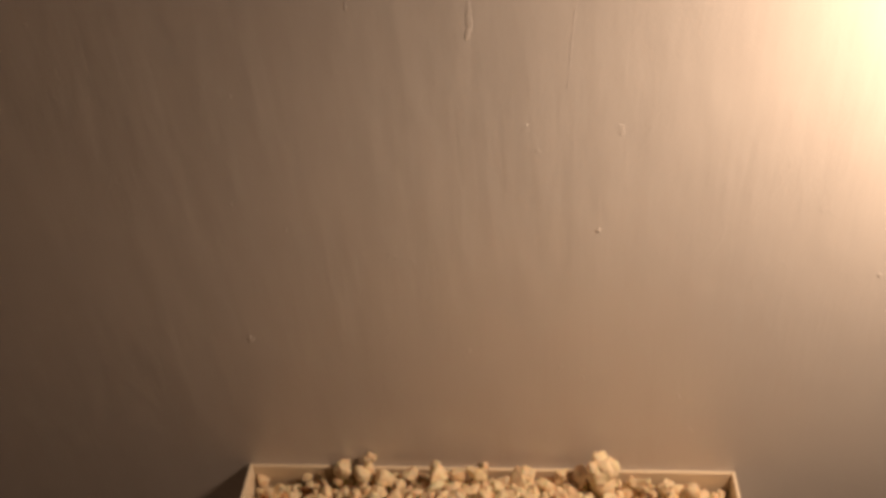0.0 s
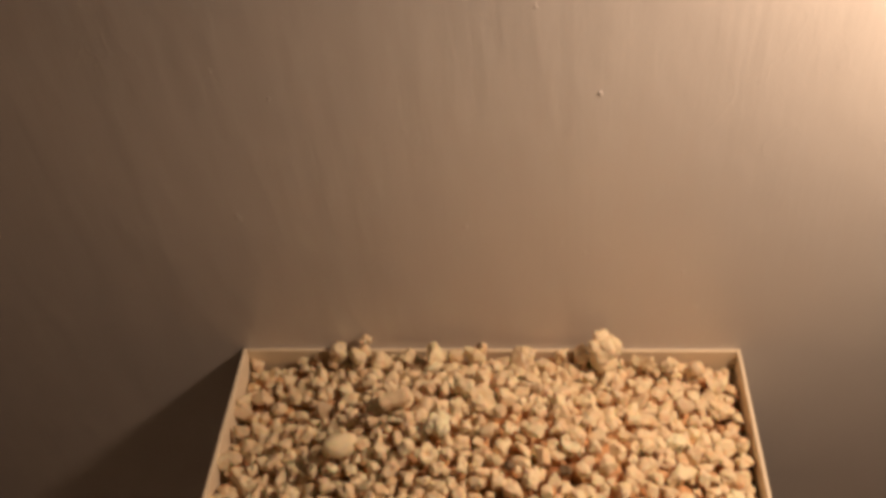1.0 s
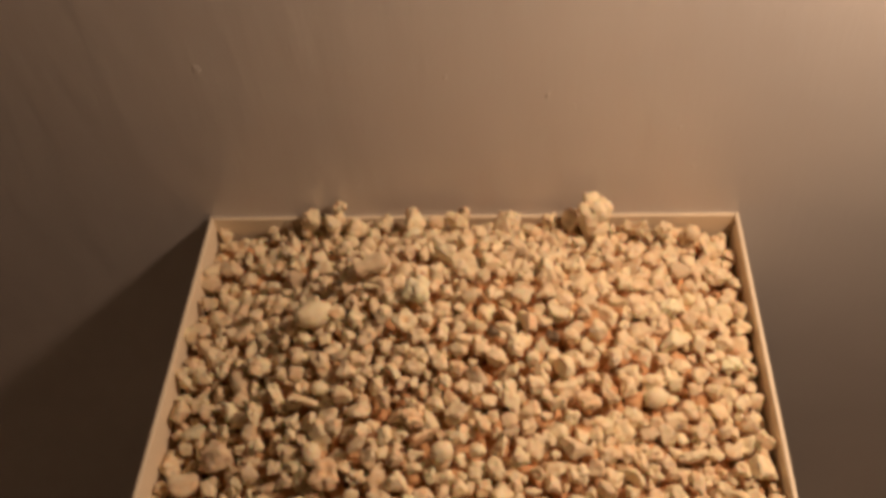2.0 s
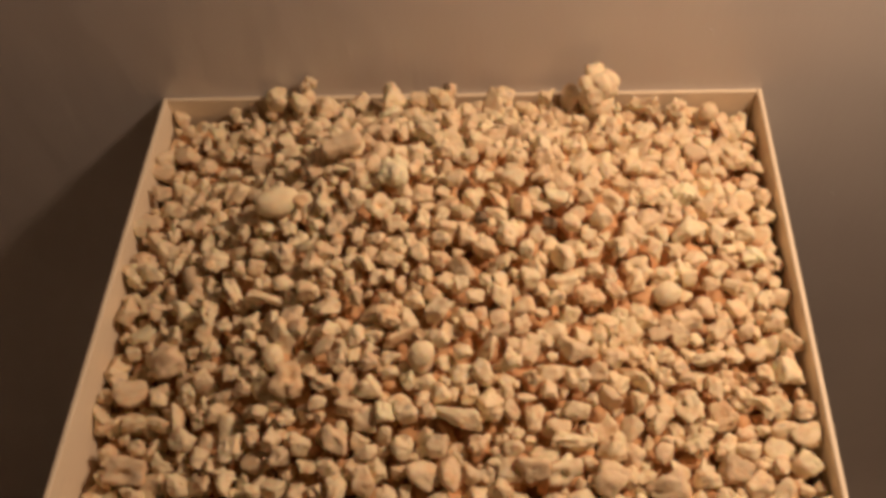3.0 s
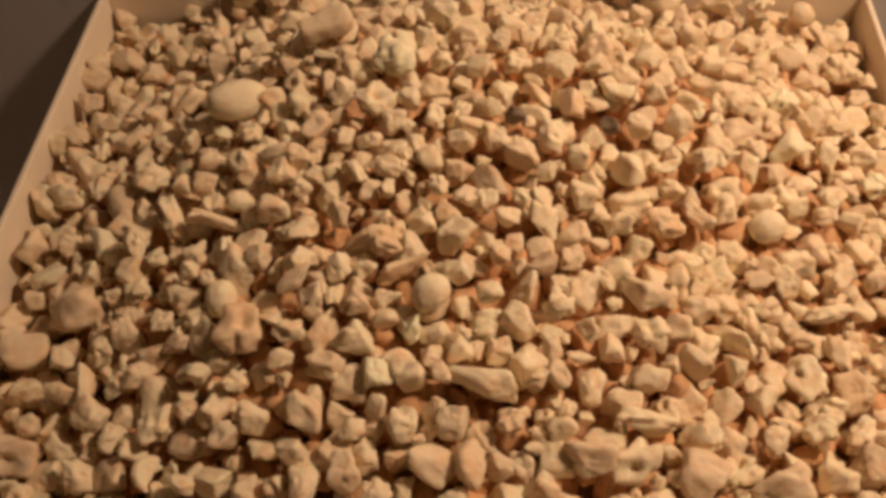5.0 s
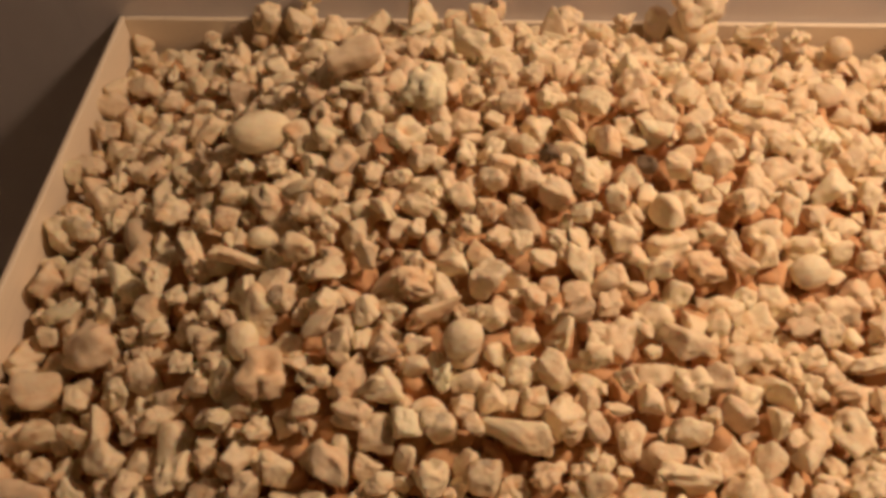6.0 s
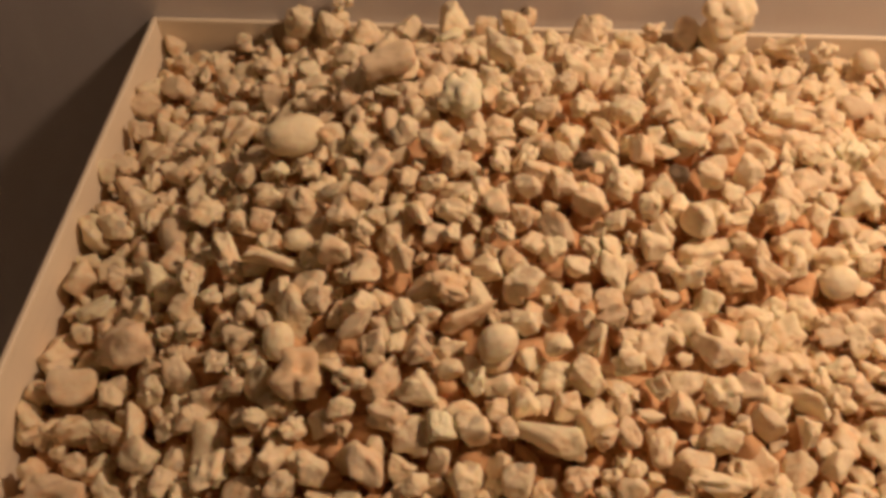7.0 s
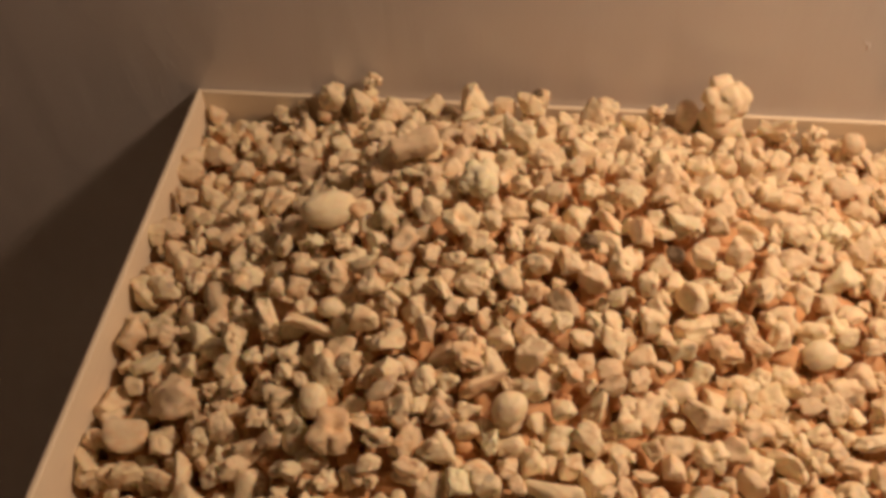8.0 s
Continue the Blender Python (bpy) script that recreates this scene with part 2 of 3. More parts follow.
def stone_shape(kind, seed, level):
    """Vertices of one stone in a box one unit long, and its faces."""
    rng = np.random.default_rng(seed)
    d, faces = BALLS[level]
    sides, sharp, rough = {"pebble": (8, 10, 0.035), "chunk": (7, 15, 0.05), "wedge": (5, 15, 0.045), "chip": (6, 14, 0.045), "stick": (9, 12, 0.07),
                           "lump": (8, 12, 0.07), "hook": (10, 8, 0.05), "cup": (10, 10, 0.06), "ring": (9, 14, 0.06), "rosette": (10, 7, 0.06), "ball": (10, 5, 0.02)}[kind]
    n = rng.normal(size=(sides, 3))
    n = np.vstack([n / np.linalg.norm(n, axis=1)[:, None], np.eye(3), -np.eye(3)])
    far = np.concatenate([rng.uniform(0.60, 0.95, sides), np.full(6, 1.05)])
    r = (np.clip(d @ n.T / far, 0, None) ** sharp).sum(1) ** (-1 / sharp)
    lobes = {"pebble": 0, "wedge": seed % 2, "chip": seed % 2, "chunk": seed % 2, "stick": 1, "lump": 3, "hook": 1, "cup": 2, "ring": 1, "rosette": 0, "ball": 0}[kind]
    if lobes:
        r = r * 0.86
    for _ in range(lobes):
        # a longer, thinner block through the first one: where the two meet there is a crease
        turn = np.linalg.qr(rng.normal(size=(3, 3)))[0]
        u = (d @ turn) / (rng.uniform(0.95, 1.12), rng.uniform(0.58, 0.80), rng.uniform(0.52, 0.74))
        size = np.linalg.norm(u, axis=1)
        u = u / size[:, None]
        m = rng.normal(size=(7, 3))
        m = np.vstack([m / np.linalg.norm(m, axis=1)[:, None], np.eye(3), -np.eye(3)])
        reach = np.concatenate([rng.uniform(0.6, 1.0, 7), np.full(6, 1.0)])
        r = np.maximum(r, (np.clip(u @ m.T / reach, 0, None) ** sharp).sum(1) ** (-1 / sharp) / size)
    r = r * (1 + rumple(d, rng, 2.6, rough) + rumple(d, rng, 6.5, rough * 0.5))
    r = r * (1 - 0.8 * rough * np.abs(rumple(d, rng, 4.5, 1.6)))
    if kind != "ball":
        r = r * (1 + rumple(d, rng, 13.0, rough * 0.15))
    if kind == "lump":
        for _ in range(9):
            c = rng.normal(size=3)
            c /= np.linalg.norm(c)
            r = r + 0.24 * np.exp(-((1 - d @ c) / 0.05) ** 2)
    if kind in ("cup", "ring"):
        c = np.array([rng.uniform(-0.3, 0.3), rng.uniform(-0.5, -0.1), 1.0])
        c /= np.linalg.norm(c)
        wide, deep = (0.10, 0.75) if kind == "cup" else (0.022, 0.55)
        r = r * (1 - deep * np.exp(-((1 - d @ c) / wide) ** 2))
    elif kind in ("chunk", "wedge", "chip", "pebble"):
        for _ in range(rng.integers(1, 4)):
            c = rng.normal(size=3)
            c /= np.linalg.norm(c)
            r = r * (1 - rng.uniform(0.06, 0.22) * np.exp(-((1 - d @ c) / rng.uniform(0.07, 0.22)) ** 2))
    if kind == "ball":
        r = 0.3 * r + 0.7 + rumple(d, rng, 9.0, 0.008)
    if kind == "rosette":
        # a cauliflower of round knobs
        r = 0.70 + rumple(d, rng, 3.0, 0.06) + rumple(d, rng, 8.0, 0.035)
        knobs = np.zeros(len(d))
        for _ in range(15):
            c = rng.normal(size=3)
            c /= np.linalg.norm(c)
            knobs = np.maximum(knobs, rng.uniform(0.18, 0.40) * np.clip(1 - ((1 - d @ c) / 0.10) ** 2, 0, 1) ** 0.6)
        r = r + knobs
    p = d * r[:, None]
    if kind == "wedge":
        p[:, 1:] *= (0.70 + 0.30 * np.clip(p[:, :1] + 0.6, 0, 1.6) / 1.1)
    if kind == "stick":
        p[:, 1:] *= (0.72 + 0.35 * p[:, :1] ** 2)
        p[:, 1] += 0.10 * np.sin(2.2 * p[:, 0] + rng.uniform(0, 3))
    if kind == "hook":
        a, across = p[:, 0] * 1.35, 0.85 + 0.42 * p[:, 1]
        p = np.stack([np.sin(a) * across, np.cos(a) * across, p[:, 2] * 0.45], 1)
    lo, hi = p.min(0), p.max(0)
    return (p - (lo + hi) / 2) / (hi - lo), faces


HIGH = {"pebble": 0.88, "chunk": 1.0, "wedge": 0.95, "chip": 0.45, "stick": 0.85, "lump": 0.80, "hook": 0.50, "cup": 0.80, "ring": 0.75, "rosette": 0.72, "ball": 0.92}
WORDS = {"pebble": "smooth rounded", "chunk": "blunt angular", "wedge": "wedge-shaped", "chip": "thin flat", "stick": "long knobbly",
         "lump": "knobbly lobed", "hook": "curved hook-shaped", "cup": "hollowed cup-like", "ring": "pitted", "rosette": "ruffled rosette-like", "ball": "smooth ball-like"}
SHADES = {"": "cream chalky", "pale": "pale cream", "grey": "greyish cream", "brown": "brownish", "rust": "rust-stained", "dark": "dark brown"}
stone_meshes = {}
placed = []
raised = []


def stone_mesh(kind, variant, tone):
    key = (kind, variant, tone)
    if key not in stone_meshes:
        points, faces = stone_shape(kind, 1000 * list(HIGH).index(kind) + variant, 4)
        data = bpy.data.meshes.new("stone")
        data.from_pydata(points.tolist(), [], faces.tolist())
        data.polygons.foreach_set("use_smooth", np.ones(len(faces), bool))
        data.materials.append(TONES[tone])
        stone_meshes[key] = data
    return stone_meshes[key]


def stone(kind, x, y, long, wide, turn, tone="", lift=0, tip=None):
    """One stone on the heap, in millimetres and degrees. lift: millimetres above where the heap's surface would carry it."""
    k = len(placed)
    rng = np.random.default_rng(7000 + k)
    x, y, long, wide = x / 1000, y / 1000, long / 1000, wide / 1000
    long, wide = 0.91 * long, 0.91 * wide
    if long < 0.034 and kind in ("chunk", "wedge", "pebble", "lump"):
        long, wide = min(long, 1.35 * wide), max(wide, 0.68 * long)
    high = (wide if kind == "ball" else 0.45 * long + 0.60 * wide) * HIGH[kind]
    ob = new("stone", stone_mesh(kind, k % 7, tone))
    lean, roll = rng.uniform(-34, 34, 2)
    if tip is not None:
        lean, roll = tip, 0
    sunk = 0.24 - min(0.10, max(0.0, 12 * (wide - 0.016)))
    z = mound(x, y) - sunk * high + 0.002 + lift / 1000 + (0 if lift else rng.uniform(-0.003, 0.004))
    ob.matrix_world = pose(x, y, z, lean, roll, 0) @ pose(0, 0, 0, 0, 0, turn) @ Matrix.Diagonal((long, wide, high, 1))
    tagged(ob, f"{WORDS[kind]} {SHADES[tone]} stone lying in the tray", "stone", "stones heaped in the tray")
    placed.append((x, y, 0.235 * (long + wide)))
    if lift > 6:
        raised.append((x, y, z - 0.55 * high, 0.40 * wide))
    return ob


stone("pebble", -283, -12, 19, 14, 5, lift=1)
stone("wedge", -272, -31, 16, 13, 5)
stone("pebble", -224, -12, 14, 11, 5, lift=3)
stone("pebble", -218, -26, 11, 10, 5)
stone("chip", -202, -19, 23, 9, 104, "grey")
stone("chunk", -177, -19, 29, 24, 95, lift=16)
stone("wedge", -150, -26, 27, 23, 95, "pale", lift=11)
stone("lump", -141, -12, 18, 17, 5, lift=28)
stone("chunk", -123, -27, 26, 24, 5)
stone("chip", -102, -46, 21, 6, 86)
stone("chunk", -132, -67, 25, 19, 5)
stone("wedge", -89, -129, 41, 23, 22, "grey", lift=14, tip=6)
stone("pebble", -127, -105, 13, 9, 5)
stone("chunk", -159, -71, 23, 21, 95)
stone("pebble", -236, -43, 16, 16, 5)
stone("stick", -247, -52, 28, 9, 99)
stone("chunk", -221, -71, 18, 17, 5)
stone("chunk", -199, -80, 14, 14, 5)
stone("lump", -182, -75, 23, 20, 69)
stone("chunk", -180, -99, 31, 17, 5, "brown")
stone("pebble", -207, -100, 18, 14, 5)
stone("pebble", -265, -66, 24, 20, 5)
stone("chunk", -240, -82, 18, 18, 5)
stone("chunk", -284, -67, 25, 22, 69)
stone("chunk", -159, -105, 15, 12, 95)
stone("lump", -116, -140, 24, 19, 5, "brown")
stone("chip", -88, -151, 17, 6, 5, "pale")
stone("chunk", -286, -82, 28, 20, 5, "grey")
stone("wedge", -270, -89, 22, 16, -18)
stone("chunk", -198, -52, 20, 15, -29)
stone("wedge", -58, -40, 31, 23, 95, lift=17)
stone("chip", -58, -57, 25, 12, 11, "pale")
stone("pebble", -54, -101, 17, 15, 69, "brown")
stone("chunk", -90, -24, 22, 17, 39, lift=6)
stone("stick", -38, -109, 20, 13, 104)
stone("stick", -17, -107, 36, 17, -34, "pale", lift=8)
stone("chunk", -31, -31, 22, 16, 5, lift=10)
stone("chunk", -11, -30, 20, 20, 5, lift=14)
stone("chunk", 0, -73, 30, 20, -29)
stone("pebble", -5, -23, 8, 6, 5, "dark", lift=21)
stone("chunk", 15, -51, 16, 15, 5)
stone("pebble", 20, -88, 11, 10, 5, "grey")
stone("wedge", 39, -31, 38, 13, 99, lift=6)
stone("chunk", 50, -23, 23, 20, 5, lift=10)
stone("chunk", 72, -45, 21, 19, 5)
stone("lump", 90, -21, 22, 14, 5, lift=9)
stone("chunk", 45, -108, 21, 17, 5)
stone("pebble", 61, -104, 14, 14, 5, "brown")
stone("wedge", 84, -121, 23, 17, 73, "pale")
stone("chunk", 89, -66, 18, 17, 5)
stone("rosette", -41, -166, 34, 31, 22, "pale", lift=5, tip=30)
stone("chunk", -24, -140, 18, 14, -18)
stone("chunk", 1, -135, 18, 16, 5)
stone("pebble", 2, -155, 13, 12, 5, "grey")
stone("chunk", 27, -120, 23, 16, 5)
stone("lump", 23, -143, 23, 14, 5)
stone("pebble", 40, -138, 14, 14, 5)
stone("stick", -67, -116, 30, 11, -45, "brown")
stone("chunk", -77, -124, 17, 14, 86)
stone("chunk", -14, -164, 18, 15, 5)
stone("chunk", 11, -170, 18, 13, 5)
stone("lump", 34, -166, 22, 18, 5)
stone("chunk", 60, -167, 22, 16, 5)
stone("wedge", 80, -163, 18, 13, 17)
stone("rosette", 138, -34, 46, 42, 69, "pale", lift=33, tip=38)
stone("wedge", 115, -26, 26, 22, 112, lift=9)
stone("chip", 150, -28, 22, 15, 17, "pale")
stone("stick", 184, -34, 40, 17, -38, lift=12)
stone("lump", 214, -27, 27, 22, 69, lift=11)
stone("ball", 245, -30, 21, 20, 95, lift=12)
stone("chip", 259, -43, 25, 11, 104)
stone("chunk", 273, -40, 26, 23, 5)
stone("chunk", 120, -71, 19, 15, 5)
stone("chunk", 164, -62, 16, 11, -29)
stone("pebble", 178, -73, 20, 19, 5)
stone("chunk", 149, -74, 23, 15, 95)
stone("chunk", 195, -76, 16, 16, 5)
stone("wedge", 218, -71, 19, 18, 5)
stone("pebble", 236, -67, 19, 18, 5)
stone("chunk", 152, -101, 20, 20, 5)
stone("chunk", 131, -101, 19, 17, 5)
stone("lump", 109, -114, 23, 14, 5)
stone("pebble", 223, -89, 23, 17, 5, "brown")
stone("lump", 262, -86, 31, 23, -7)
stone("chunk", 246, -80, 19, 16, 95)
stone("wedge", 231, -106, 18, 15, 5)
stone("chunk", 283, -90, 12, 11, 5)
stone("chunk", 276, -66, 16, 11, 95)
stone("chip", 181, -109, 25, 11, 5)
stone("chunk", 139, -141, 18, 12, -59)
stone("chunk", 116, -148, 18, 12, 5)
stone("wedge", 163, -130, 21, 14, 5)
stone("chunk", 197, -115, 20, 15, 5)
stone("ball", -147, -169, 44, 29, 14, lift=6, tip=8)
stone("chunk", -201, -130, 36, 22, 69)
stone("stick", -181, -174, 29, 13, -29)
stone("chip", -278, -151, 30, 23, -50, "grey")
stone("wedge", -287, -159, 21, 19, -50)
stone("chunk", -280, -115, 21, 16, 5)
stone("chip", -254, -145, 21, 12, 28)
stone("wedge", -233, -164, 29, 18, 34)
stone("chunk", -253, -171, 20, 12, 104)
stone("pebble", -239, -128, 16, 15, 5)
stone("chunk", -220, -144, 24, 14, 78)
stone("lump", -200, -213, 29, 27, 95)
stone("ball", -221, -225, 28, 21, 95, "grey")
stone("chunk", -284, -210, 29, 24, -68)
stone("chunk", -267, -211, 23, 17, 5)
stone("chunk", -244, -207, 18, 15, 95)
stone("chunk", -172, -232, 21, 14, 95)
stone("wedge", -131, -226, 26, 23, -40)
stone("ball", -130, -252, 20, 16, 5)
stone("chunk", -177, -192, 17, 16, -40)
stone("chunk", -155, -216, 19, 14, 5)
stone("chunk", -150, -194, 13, 11, 95, "pale")
stone("lump", -133, -199, 18, 17, 95)
stone("chunk", -157, -231, 18, 18, 5)
stone("chunk", -104, -240, 21, 18, 95)
stone("pebble", -106, -263, 21, 17, 5)
stone("chip", -113, -225, 22, 9, 5)
stone("stick", -174, -256, 39, 16, -58, lift=3)
stone("stick", -142, -264, 44, 11, -1)
stone("wedge", -72, -186, 27, 16, 86, "pale")
stone("pebble", -88, -207, 30, 16, 11, "grey")
stone("wedge", -68, -219, 22, 14, 99)
stone("cup", -52, -198, 26, 25, 39)
stone("chunk", -40, -211, 17, 16, 5)
stone("stick", -53, -223, 19, 11, 11)
stone("stick", -58, -246, 25, 11, -50)
stone("chunk", -42, -242, 25, 15, -1)
stone("pebble", -50, -258, 21, 12, 17)
stone("chip", -66, -265, 17, 8, 44)
stone("chunk", -29, -197, 16, 13, -50, "pale")
stone("stick", -14, -207, 26, 12, 95)
stone("pebble", 6, -216, 19, 14, 5)
stone("chunk", 18, -201, 17, 13, 5)
stone("chunk", 32, -207, 16, 12, 5, "dark")
stone("chunk", 22, -225, 24, 12, 99)
stone("chunk", 2, -226, 15, 14, 5)
stone("chunk", -16, -238, 22, 17, 95)
stone("ring", 54, -219, 25, 21, -18)
stone("chunk", 37, -234, 22, 18, -40)
stone("pebble", 19, -250, 24, 18, -59, "grey")
stone("chunk", 37, -258, 15, 12, -18, "pale")
stone("chunk", 51, -244, 15, 10, 5)
stone("chunk", -40, -260, 13, 11, 95)
stone("lump", -10, -258, 25, 10, 11)
stone("chunk", 17, -264, 15, 14, 5)
stone("pebble", 29, -274, 18, 14, 5)
stone("chunk", 50, -271, 21, 16, 11)
stone("chunk", -21, -276, 24, 17, 5)
stone("lump", -40, -277, 20, 12, 5)
stone("chunk", -96, -230, 16, 15, 5)
stone("chunk", -83, -242, 13, 12, 5)
stone("wedge", -66, -274, 19, 14, 99)
stone("lump", -91, -254, 17, 15, 86)
stone("wedge", 93, -182, 22, 19, -18, "pale")
stone("chunk", 118, -176, 18, 17, 5)
stone("pebble", 90, -205, 15, 13, 95, "dark")
stone("chunk", 107, -204, 21, 13, -18)
stone("chunk", 131, -192, 26, 20, 5)
stone("wedge", 205, -185, 28, 23, 11, "pale")
stone("pebble", 183, -194, 18, 13, 95)
stone("chunk", 233, -182, 27, 12, 5)
stone("chunk", 258, -172, 29, 17, -7)
stone("lump", 246, -153, 29, 19, -18)
stone("lump", 207, -144, 28, 23, 69, "pale")
stone("chunk", 282, -127, 21, 19, 5)
stone("lump", 263, -199, 29, 18, -7, "pale")
stone("chip", 240, -207, 34, 9, -63, "brown")
stone("chunk", 176, -209, 16, 16, 5)
stone("hook", 144, -216, 28, 22, -50)
stone("stick", 121, -227, 21, 9, 17)
stone("wedge", 125, -240, 24, 10, 22)
stone("pebble", 102, -234, 24, 19, -68)
stone("chunk", 77, -219, 20, 13, -59)
stone("chunk", 71, -232, 21, 14, 91)
stone("wedge", 158, -239, 25, 16, 82)
stone("ball", 185, -245, 26, 22, 28, "pale")
stone("chunk", 205, -229, 22, 12, 5)
stone("chunk", 228, -214, 18, 18, 69)
stone("chunk", 268, -217, 19, 11, 104)
stone("wedge", 241, -227, 18, 17, -29)
stone("chunk", 223, -231, 18, 13, 5)
stone("lump", 118, -261, 27, 20, 17, "rust")
stone("ring", 92, -268, 21, 19, 5)
stone("stick", 140, -253, 28, 12, -59)
stone("stick", 153, -153, 27, 11, 5)
stone("chunk", 176, -160, 17, 16, 5)
stone("chunk", 227, -156, 24, 14, 17)
stone("lump", 271, -115, 20, 19, 5)
stone("chunk", 280, -218, 18, 11, 95)
stone("pebble", 119, -211, 15, 12, 5)
stone("chunk", 67, -194, 21, 16, 95, "rust")
stone("chunk", 71, -255, 24, 13, 5)
stone("ring", 267, -240, 19, 16, 95)
stone("chunk", -283, -246, 33, 25, -63)
stone("chip", -263, -272, 33, 16, 22, "pale")
stone("wedge", -227, -256, 32, 17, 78, "pale")
stone("chunk", -252, -249, 21, 18, -59)
stone("ring", -195, -266, 24, 21, -59)
stone("ring", -180, -280, 14, 13, 5)
stone("wedge", -196, -284, 32, 15, -11)
stone("chunk", -228, -280, 24, 16, -18)
stone("wedge", -206, -298, 17, 16, 5)
stone("pebble", -185, -301, 11, 9, 5)
stone("chunk", -234, -301, 38, 36, 28, "brown")
stone("wedge", -285, -295, 33, 21, 64)
stone("chunk", -269, -286, 15, 12, 5)
stone("wedge", -193, -323, 30, 18, -59)
stone("ring", -168, -322, 17, 14, 86)
stone("pebble", -156, -336, 19, 15, 95)
stone("ring", -208, -332, 22, 20, 5)
stone("pebble", -263, -323, 37, 24, 14)
stone("chunk", -234, -333, 16, 14, 95)
stone("chip", -286, -338, 25, 17, -50)
stone("chunk", -286, -325, 19, 14, 5)
stone("cup", -115, -337, 34, 31, 69, "rust")
stone("ball", -132, -314, 25, 19, 95)
stone("chunk", -125, -298, 30, 19, -24)
stone("chunk", -155, -296, 16, 14, 5)
stone("chunk", -111, -293, 24, 11, -4)
stone("wedge", -138, -357, 26, 10, 86)
stone("lump", -115, -364, 23, 15, 69)
stone("chip", -213, -350, 27, 13, 104)
stone("ring", -192, -355, 17, 13, 95)
stone("chunk", -177, -351, 18, 15, 69)
stone("chip", -88, -282, 25, 19, 5)
stone("wedge", -87, -300, 25, 13, -18)
stone("chunk", -63, -304, 18, 16, 104)
stone("chip", -87, -313, 25, 15, 17)
stone("chunk", -76, -327, 21, 17, 5)
stone("wedge", -53, -328, 25, 14, 34, "brown")
stone("lump", -39, -293, 23, 19, 5, "rust")
stone("stick", -27, -308, 35, 6, 36, "rust")
stone("ball", -11, -323, 24, 22, 5, lift=7)
stone("chunk", 3, -309, 15, 14, 5)
stone("pebble", 20, -316, 16, 14, 5)
stone("chunk", -1, -287, 29, 21, -50)
stone("pebble", 25, -296, 16, 14, 5, "grey")
stone("wedge", 48, -299, 18, 14, 28, "grey")
stone("wedge", 66, -291, 20, 16, 86, "grey")
stone("lump", 58, -321, 28, 15, -18)
stone("chunk", 37, -331, 20, 19, -40)
stone("pebble", -35, -333, 15, 12, 5)
stone("chunk", -21, -340, 20, 11, -7, "pale")
stone("wedge", -53, -347, 24, 19, 17)
stone("cup", -86, -342, 20, 17, -29)
stone("hook", -27, -355, 24, 13, 17)
stone("chunk", -38, -364, 19, 16, 95, "pale")
stone("chunk", -21, -363, 19, 18, 5)
stone("chunk", -4, -363, 14, 12, 95)
stone("wedge", 18, -364, 42, 21, -27)
stone("ring", 26, -347, 18, 16, 104)
stone("wedge", 2, -349, 28, 10, 91)
stone("chunk", 53, -344, 18, 15, 95)
stone("pebble", 58, -358, 17, 15, 69)
stone("wedge", 75, -359, 27, 18, 91)
stone("chip", 69, -347, 20, 9, 5)
stone("chunk", 74, -333, 14, 14, 5)
stone("lump", -65, -358, 24, 19, -40)
stone("pebble", -90, -356, 15, 13, 5)
stone("wedge", 46, -361, 23, 10, -68)
stone("wedge", 105, -304, 30, 20, -50)
stone("wedge", 139, -303, 33, 14, 44)
stone("chip", 177, -279, 24, 14, 14, "grey")
stone("chunk", 195, -276, 21, 16, 95)
stone("lump", 224, -272, 22, 18, 28)
stone("pebble", 248, -270, 16, 15, 5)
stone("chunk", 270, -260, 31, 17, -1)
stone("chunk", 282, -276, 22, 17, -59)
stone("ring", 179, -297, 18, 14, 5)
stone("stick", 157, -317, 37, 15, -29)
stone("cup", 108, -328, 23, 20, -18)
stone("stick", 215, -296, 34, 12, 17)
stone("chunk", 237, -292, 18, 16, 86)
stone("pebble", 254, -288, 18, 16, 5)
stone("chunk", 277, -304, 34, 21, 99)
stone("wedge", 259, -306, 26, 12, 5)
stone("ring", 196, -337, 30, 25, -50)
stone("chunk", 224, -343, 26, 23, 95, "rust")
stone("wedge", 156, -339, 20, 17, 86)
stone("chunk", 134, -336, 24, 18, -18)
stone("wedge", 107, -351, 24, 22, 50)
stone("chunk", 86, -339, 19, 15, 95)
stone("pebble", 170, -354, 20, 16, 86)
stone("hook", 252, -335, 25, 17, -40)
stone("chunk", 269, -333, 25, 16, 95)
stone("chunk", 286, -336, 20, 18, 5)
stone("chunk", 217, -323, 32, 11, 5)
stone("chunk", 196, -314, 17, 12, 5)
stone("pebble", -73, -385, 25, 20, 95)
stone("chunk", -80, -401, 22, 12, 5)
stone("wedge", -49, -393, 15, 12, 5)
stone("chunk", -50, -412, 24, 15, 86)
stone("pebble", -7, -404, 32, 22, -34)
stone("pebble", 11, -404, 26, 21, 78, "grey")
stone("chunk", -24, -385, 25, 20, -59)
stone("chunk", 3, -384, 20, 18, 5)
stone("lump", 34, -382, 23, 18, 28)
stone("pebble", 59, -382, 20, 13, 17)
stone("chunk", 72, -398, 29, 21, 5, "grey")
stone("stick", 104, -374, 40, 14, 1)
stone("cup", 97, -395, 31, 27, 5)
stone("wedge", 133, -377, 27, 19, 28)
stone("chunk", 132, -398, 31, 25, -18, "grey")
stone("lump", 201, -366, 33, 22, 22)
stone("lump", 220, -368, 28, 23, 50)
stone("chunk", 225, -388, 25, 22, -29, "grey")
